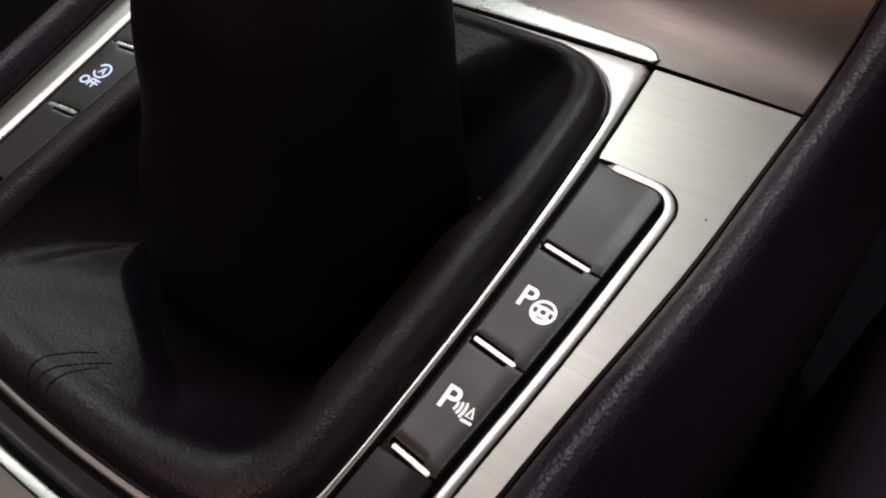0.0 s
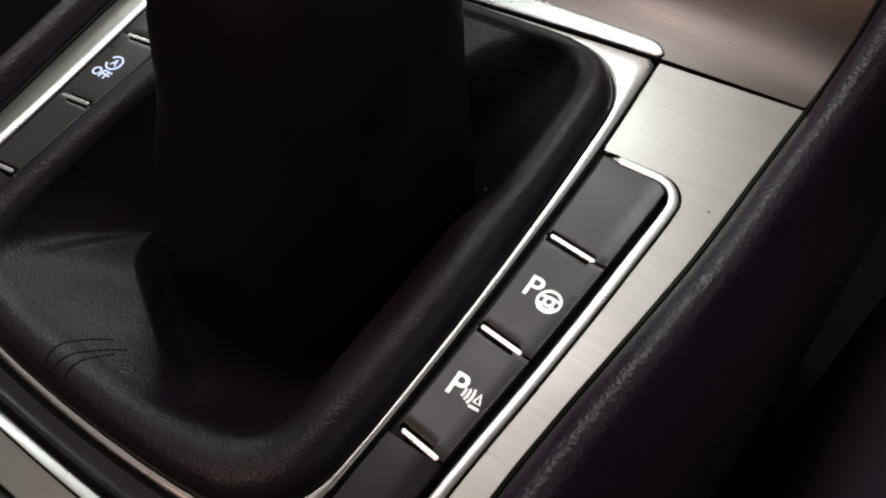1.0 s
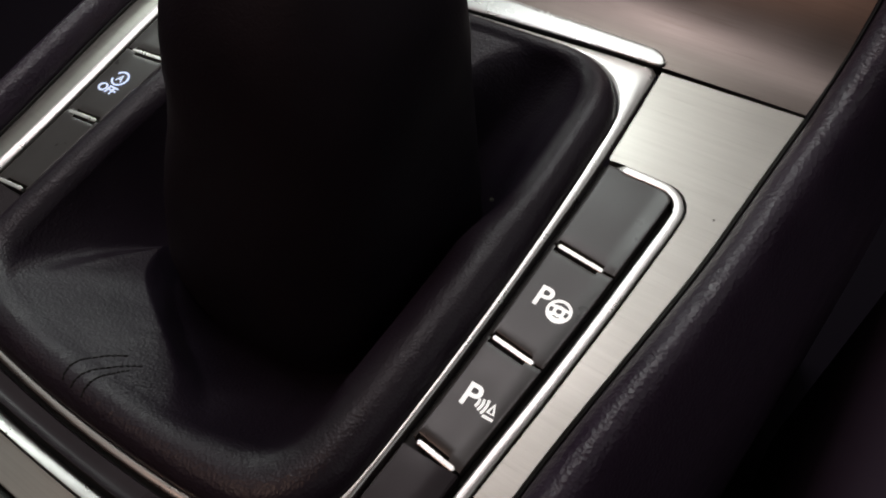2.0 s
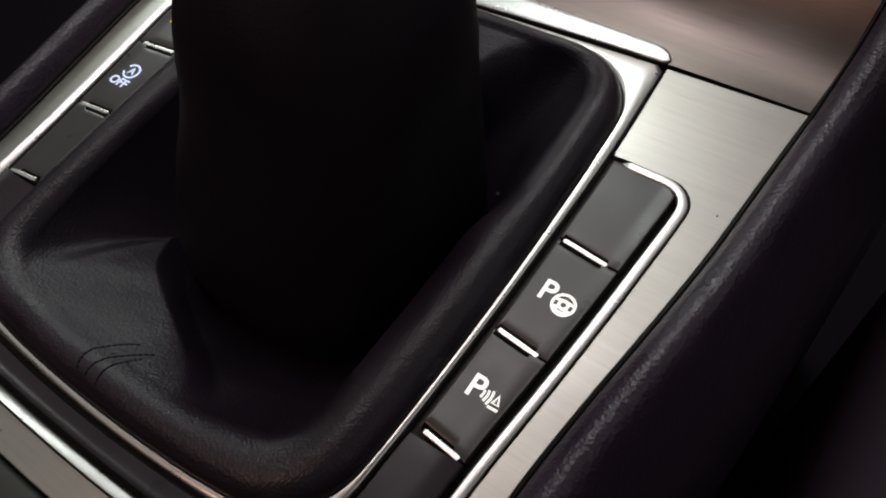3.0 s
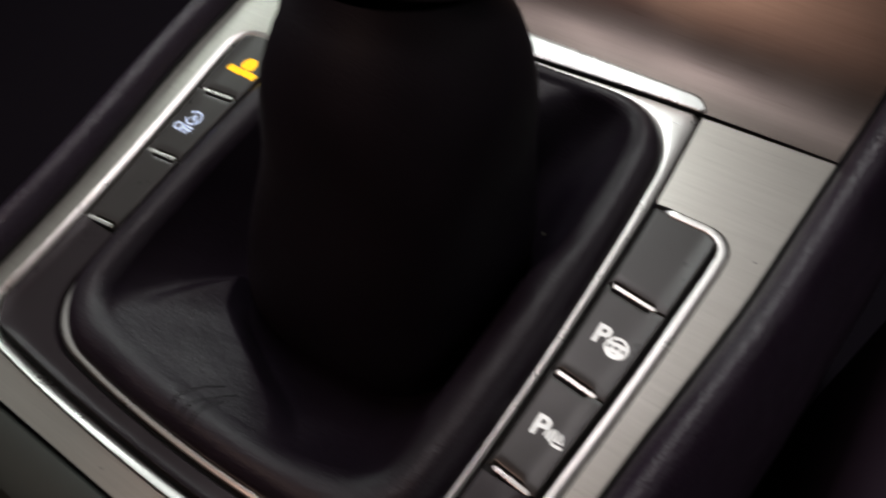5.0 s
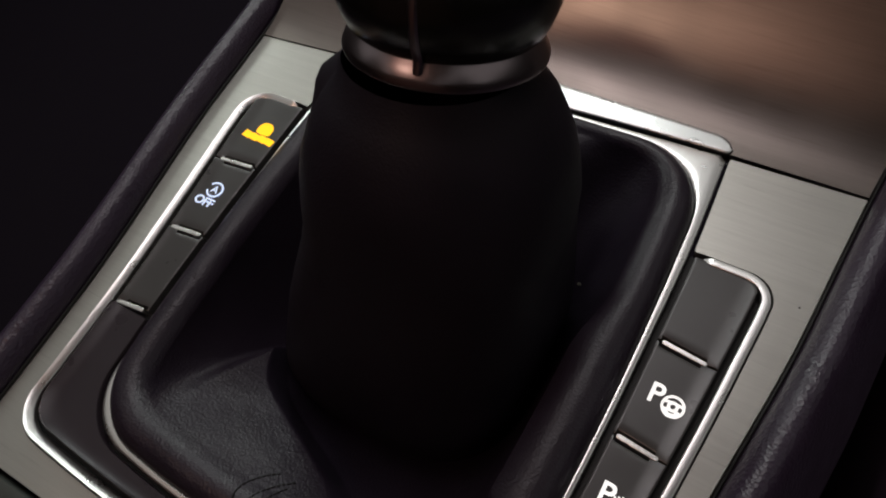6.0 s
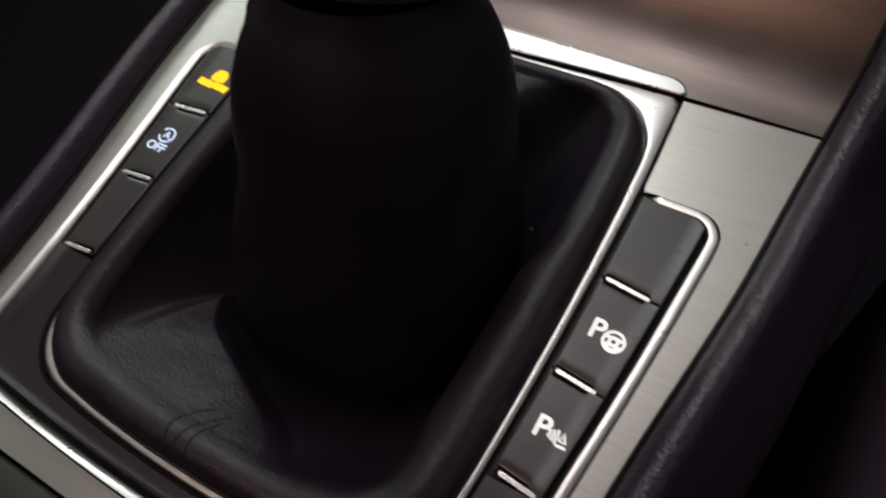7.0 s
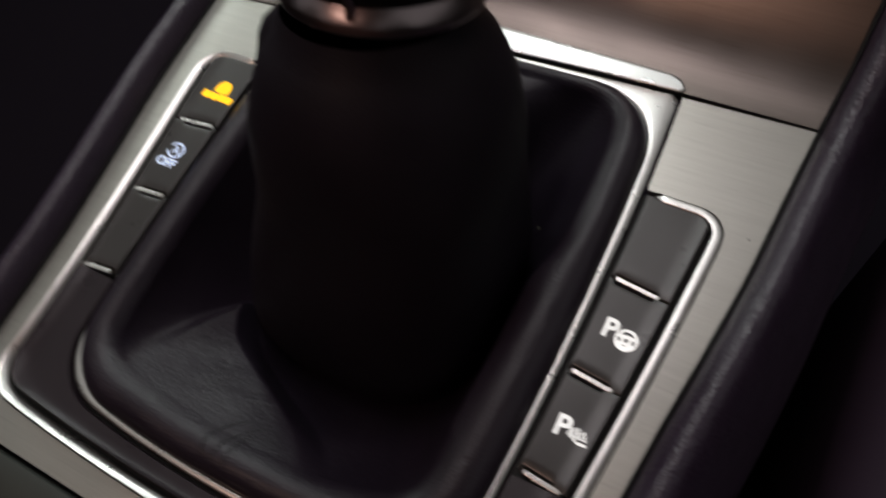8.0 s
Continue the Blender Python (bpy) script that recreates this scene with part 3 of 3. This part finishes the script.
def switch_strip(side):
    signs = "lit white parking symbols" if side > 0 else "lit amber and white symbols"
    thing = empty("switch_strip", "three dark grey push buttons with " + signs, "switch strip", "switch strips beside the gear lever")

    def slant(x):
        return -0.11 * (abs(x) - 7.0)

    for b in range(3):
        cap = part("button", button_cap(side, b, slant), BUTTON, thing)
        z = 0.064
        if side > 0 and b == 1:
            part("letter", draped(text_bm("P", 0.54, 7.47, -1.45, z, 0.00012)), WHITE, cap, "white letter P")
            wx, wy = 7.965, -1.59
            rim = [(arc(wx, wy, 0.275, 0, 360)[:-1], True), (arc(wx, wy, 0.215, 205, 335), False)]
            part("wheel_sign", draped(strokes(rim, 0.065, z)), WHITE, cap, "white steering wheel symbol")
            part("hub_sign", draped(strokes([(arc(wx, wy, 0.108, 0, 360)[:-1], True)], 0.075, z)), WHITE, cap, "white wheel hub")
            part("spoke_sign", draped(strokes([([(wx - 0.25, wy + 0.075), (wx - 0.1, wy + 0.095), (wx + 0.1, wy + 0.095), (wx + 0.25, wy + 0.075)], False)], 0.065, z + 0.001)), WHITE, cap, "white wheel spoke")
            for a, e in ((208, 238), (302, 332)):
                part("spoke_sign", draped(strokes([(arc(wx, wy, 0.175, a, e, 6), False)], 0.10, z + 0.001)), WHITE, cap, "white wheel spoke")
        if side > 0 and b == 2:
            part("letter", draped(text_bm("P", 0.54, 7.345, -4.36, z, 0.00012)), WHITE, cap, "white letter P")
            part("wave_sign", draped(strokes([(arc(7.29, -4.40, r, -23, 20, 10), False) for r in (0.275, 0.375, 0.475)], 0.055, z)), WHITE, cap, "three white sonar arcs")
            tri = [(7.845, -4.49), (7.995, -4.49), (7.905, -4.27)]
            part("cone_sign", draped(strokes([(tri, True), ([(7.79, -4.605), (8.05, -4.60)], False)], 0.06, z)), WHITE, cap, "white cone symbol")
        if side < 0 and b == 1:
            ax, ay = -7.68, -1.28
            part("ring_sign", draped(strokes([(arc(ax, ay, 0.27, -160, 150, 30), False)], 0.06, z)), BLUEWHITE, cap, "white circular arrow symbol")
            part("letter", draped(text_bm("A", 0.26, ax, ay, z, 0.00005)), BLUEWHITE, cap, "white letter A")
            part("word", draped(text_bm("OFF", 0.30, -7.74, -1.80, z, 0.0001)), BLUEWHITE, cap, "white word OFF")
        if side < 0 and b == 0:
            cx, cy = -7.62, 1.53
            car = rounded([(cx - 0.30, cy - 0.26), (cx + 0.30, cy - 0.26), (cx + 0.28, cy + 0.06), (cx + 0.15, cy + 0.24), (cx - 0.15, cy + 0.24), (cx - 0.28, cy + 0.06)], (0.12, 0.12, 0.14, 0.14, 0.14, 0.14), 5, True)
            part("car_sign", draped(slab(car, z + 0.012, 0.02, 0.004)), AMBER, cap, "amber skidding car symbol")
            bars = [([(x, 1.13 - 0.015 * (k % 2)), (x + 0.31, 1.08 - 0.015 * (k % 2))], False) for k, x in enumerate((-8.26, -7.95, -7.64, -7.33))]
            part("bar_sign", draped(strokes(bars, 0.26, z)), AMBER, cap, "amber bars under the car symbol")
        # chrome bar behind the button, in a black slot
        yb = PITCH * -b
        near, far = 7.07 - 0.08 * b, 8.34 - 0.2 * b
        ends = rounded([(near, yb - 0.07 + slant(near)), (far, yb - 0.07 + slant(far)), (far, yb + 0.07 + slant(far)), (near, yb + 0.07 + slant(near))], (0.06,) * 4, 4, True)
        part("bar", slab([(side * x, y) for x, y in ends], 0.085, 0.3, 0.028), CHROME, thing, "small chrome divider bar")
    return thing


switch_strip(1)
switch_strip(-1)


# ---- padded sides ----
def side_pad(side):
    thing = empty("side_pad", "black grained padded side of the centre console", "console side", "padded console sides")
    ys = np.linspace(-26, 20, 80)
    def skin(prof):
        loops = []
        for o, z in prof:
            loops.append([(side * (edge(y) + o * 0.73), y, z + (pad_rise(y) if z > -0.55 else 0)) for y in ys])
        return rings(loops, False)
    part("piping", skin(((0.04, -0.6), (0.05, 0.0), (0.07, 0.04), (0.10, 0.06), (0.13, 0.07), (0.16, 0.06), (0.18, 0.02), (0.18, -0.6))), GAP, thing, "thin black plastic edging")
    pad = ((0.19, -0.6), (0.20, 0.06), (0.25, 0.22), (0.33, 0.38), (0.47, 0.53), (0.56, 0.61), (0.67, 0.67), (0.80, 0.715), (0.93, 0.74), (1.06, 0.745), (1.20, 0.72), (1.36, 0.65), (1.55, 0.50),
           (1.80, 0.22), (2.10, -0.25), (2.50, -1.0), (3.1, -2.2), (3.6, -4.0), (4.2, -8), (4.6, -16), (4.8, -34))
    part("pad", skin(pad), PAD, thing)
    return thing


side_pad(1)
side_pad(-1)


# ---- rear part of the console ----
def rear_tray():
    thing = empty("rear_tray", "dark green-grey plastic tray behind the gear console", "console tray")
    xs = np.linspace(-1, 1, 40)
    def skin(rows):
        return rings([[(c * edge(y), y - 0.05 * (1 - abs(c)), z) for c in xs] for y, z in rows], False)
    part("lip", skin(((-11.50, -0.5), (-11.50, -0.12), (-11.56, -0.04), (-11.75, 0.0), (-12.1, -0.02), (-12.6, -0.08), (-12.9, -0.2), (-13.05, -0.5), (-13.1, -0.9))), TRAY, thing)
    part("well", skin(((-13.05, -0.6), (-13.2, -1.4), (-13.8, -2.9), (-14.6, -3.3), (-16, -3.4), (-26, -3.4))), TRAY, thing)
    return thing


rear_tray()


# ---- specks of dirt ----
def speck(name, x, y, z, r, mat, label):
    bm = bmesh.new()
    bmesh.ops.create_icosphere(bm, subdivisions=2, radius=r * C)
    for v in bm.verts:
        v.co += v.co.normalized() * r * 0.5 * C * noise.noise(v.co * 6000 + Vector((x, y, z)))
        v.co.z *= 0.35
    ob = part(name, bm, mat)
    ob.location = (x * C, y * C, z * C)
    return tagged(ob, label, "speck")


speck("dirt_speck", 9.92, 2.5, 0.006, 0.03, SPECK, "small dark brown speck on the brushed trim")
speck("dust_speck", -1.5, -11.1, 0.006, 0.04, DUST, "small pale dust speck on the rear trim")
speck("dirt_speck", 4.02, 1.60, -1.95, 0.07, SPECK, "small dull speck of dirt on the leather gaiter")


# ---- passenger seat beside the console ----
def seat():
    thing = empty("passenger_seat", "dark violet-grey cloth seat beside the console", "car seat", place=(0.38, -0.12, -0.34))

    def cushion(x0, x1, y0, y1, z0, z1, r):
        loops = []
        base = rounded([(x0, y0), (x1, y0), (x1, y1), (x0, y1)], (r,) * 4, 8, True)
        ns = normals(base, True)
        for k in range(9):
            a = math.pi / 2 * k / 8
            o, dz = r * 0.7 * (1 - math.cos(a)), r * 0.7 * (math.sin(a) - 1)
            loops.append([(p[0] - q.x * o - 38, p[1] - q.y * o + 12, z1 + dz + 34) for p, q in zip(base, ns)])
        return rings([[(x, y, z0 + 34) for x, y, z in loops[0]]] + loops, True, "se")
    part("bolster", cushion(15.6, 23.0, -44, 15.0, -30, -9.0, 3.6), SEATCLOTH, thing)
    part("cushion", cushion(22.4, 52.0, -44, 16.0, -30, -11.5, 3.6), SEATCLOTH, thing)
    part("bolster", cushion(51.4, 58.0, -44, 15.0, -30, -9.0, 3.2), SEATCLOTH, thing)
    return thing


seat()


# ---- the cabin round it ----
def box_wall(name, lo, hi, mat, label, category):
    bm = bmesh.new()
    bmesh.ops.create_cube(bm, size=1)
    for v in bm.verts:
        v.co = Vector([l + (h - l) * (c + 0.5) for l, h, c in zip(lo, hi, v.co)])
    ob = part(name, bm, mat, smooth=False)
    return tagged(ob, label, category, kind="structure")


box_wall("floor", (-0.8, -1.1, -0.38), (0.8, 1.0, -0.34), CARPET, "black carpeted car floor", "floor")
box_wall("ceiling", (-0.52, -1.1, 0.85), (0.55, 0.52, 0.89), ROOF, "grey cloth car headliner", "ceiling")
box_wall("wall_front", (-0.8, 1.0, -0.38), (0.8, 1.04, 0.36), CABIN, "dark front end of the cabin below the windscreen", "wall")
# out of view; coloured as a warm reflector for the front panel
box_wall("wall_rear", (-0.8, -1.14, -0.38), (0.8, -1.1, 0.89), REAR_BROWN, "unseen brown rear wall of the cabin, coloured for its warm reflection", "wall")
box_wall("wall_left", (-0.84, -0.34, -0.38), (-0.8, 1.04, 0.32), CABIN, "dark door side of the cabin below the windows", "wall")
# unseen; full height to block side light and darken the rear metal's reflections
box_wall("wall_left_rear", (-0.84, -1.14, -0.38), (-0.8, -0.34, 0.89), CABIN, "unseen dark wall blocking side light behind the driver's window", "wall")
box_wall("wall_right", (0.8, -0.16, -0.38), (0.84, 1.04, 0.32), CABIN, "dark passenger door side of the cabin below the windows", "wall")
# unseen light-blocking wall, matching the one on the driver's side
box_wall("wall_right_rear", (0.8, -1.14, -0.38), (0.84, -0.16, 0.89), CABIN, "unseen dark wall blocking side light behind the passenger window", "wall")
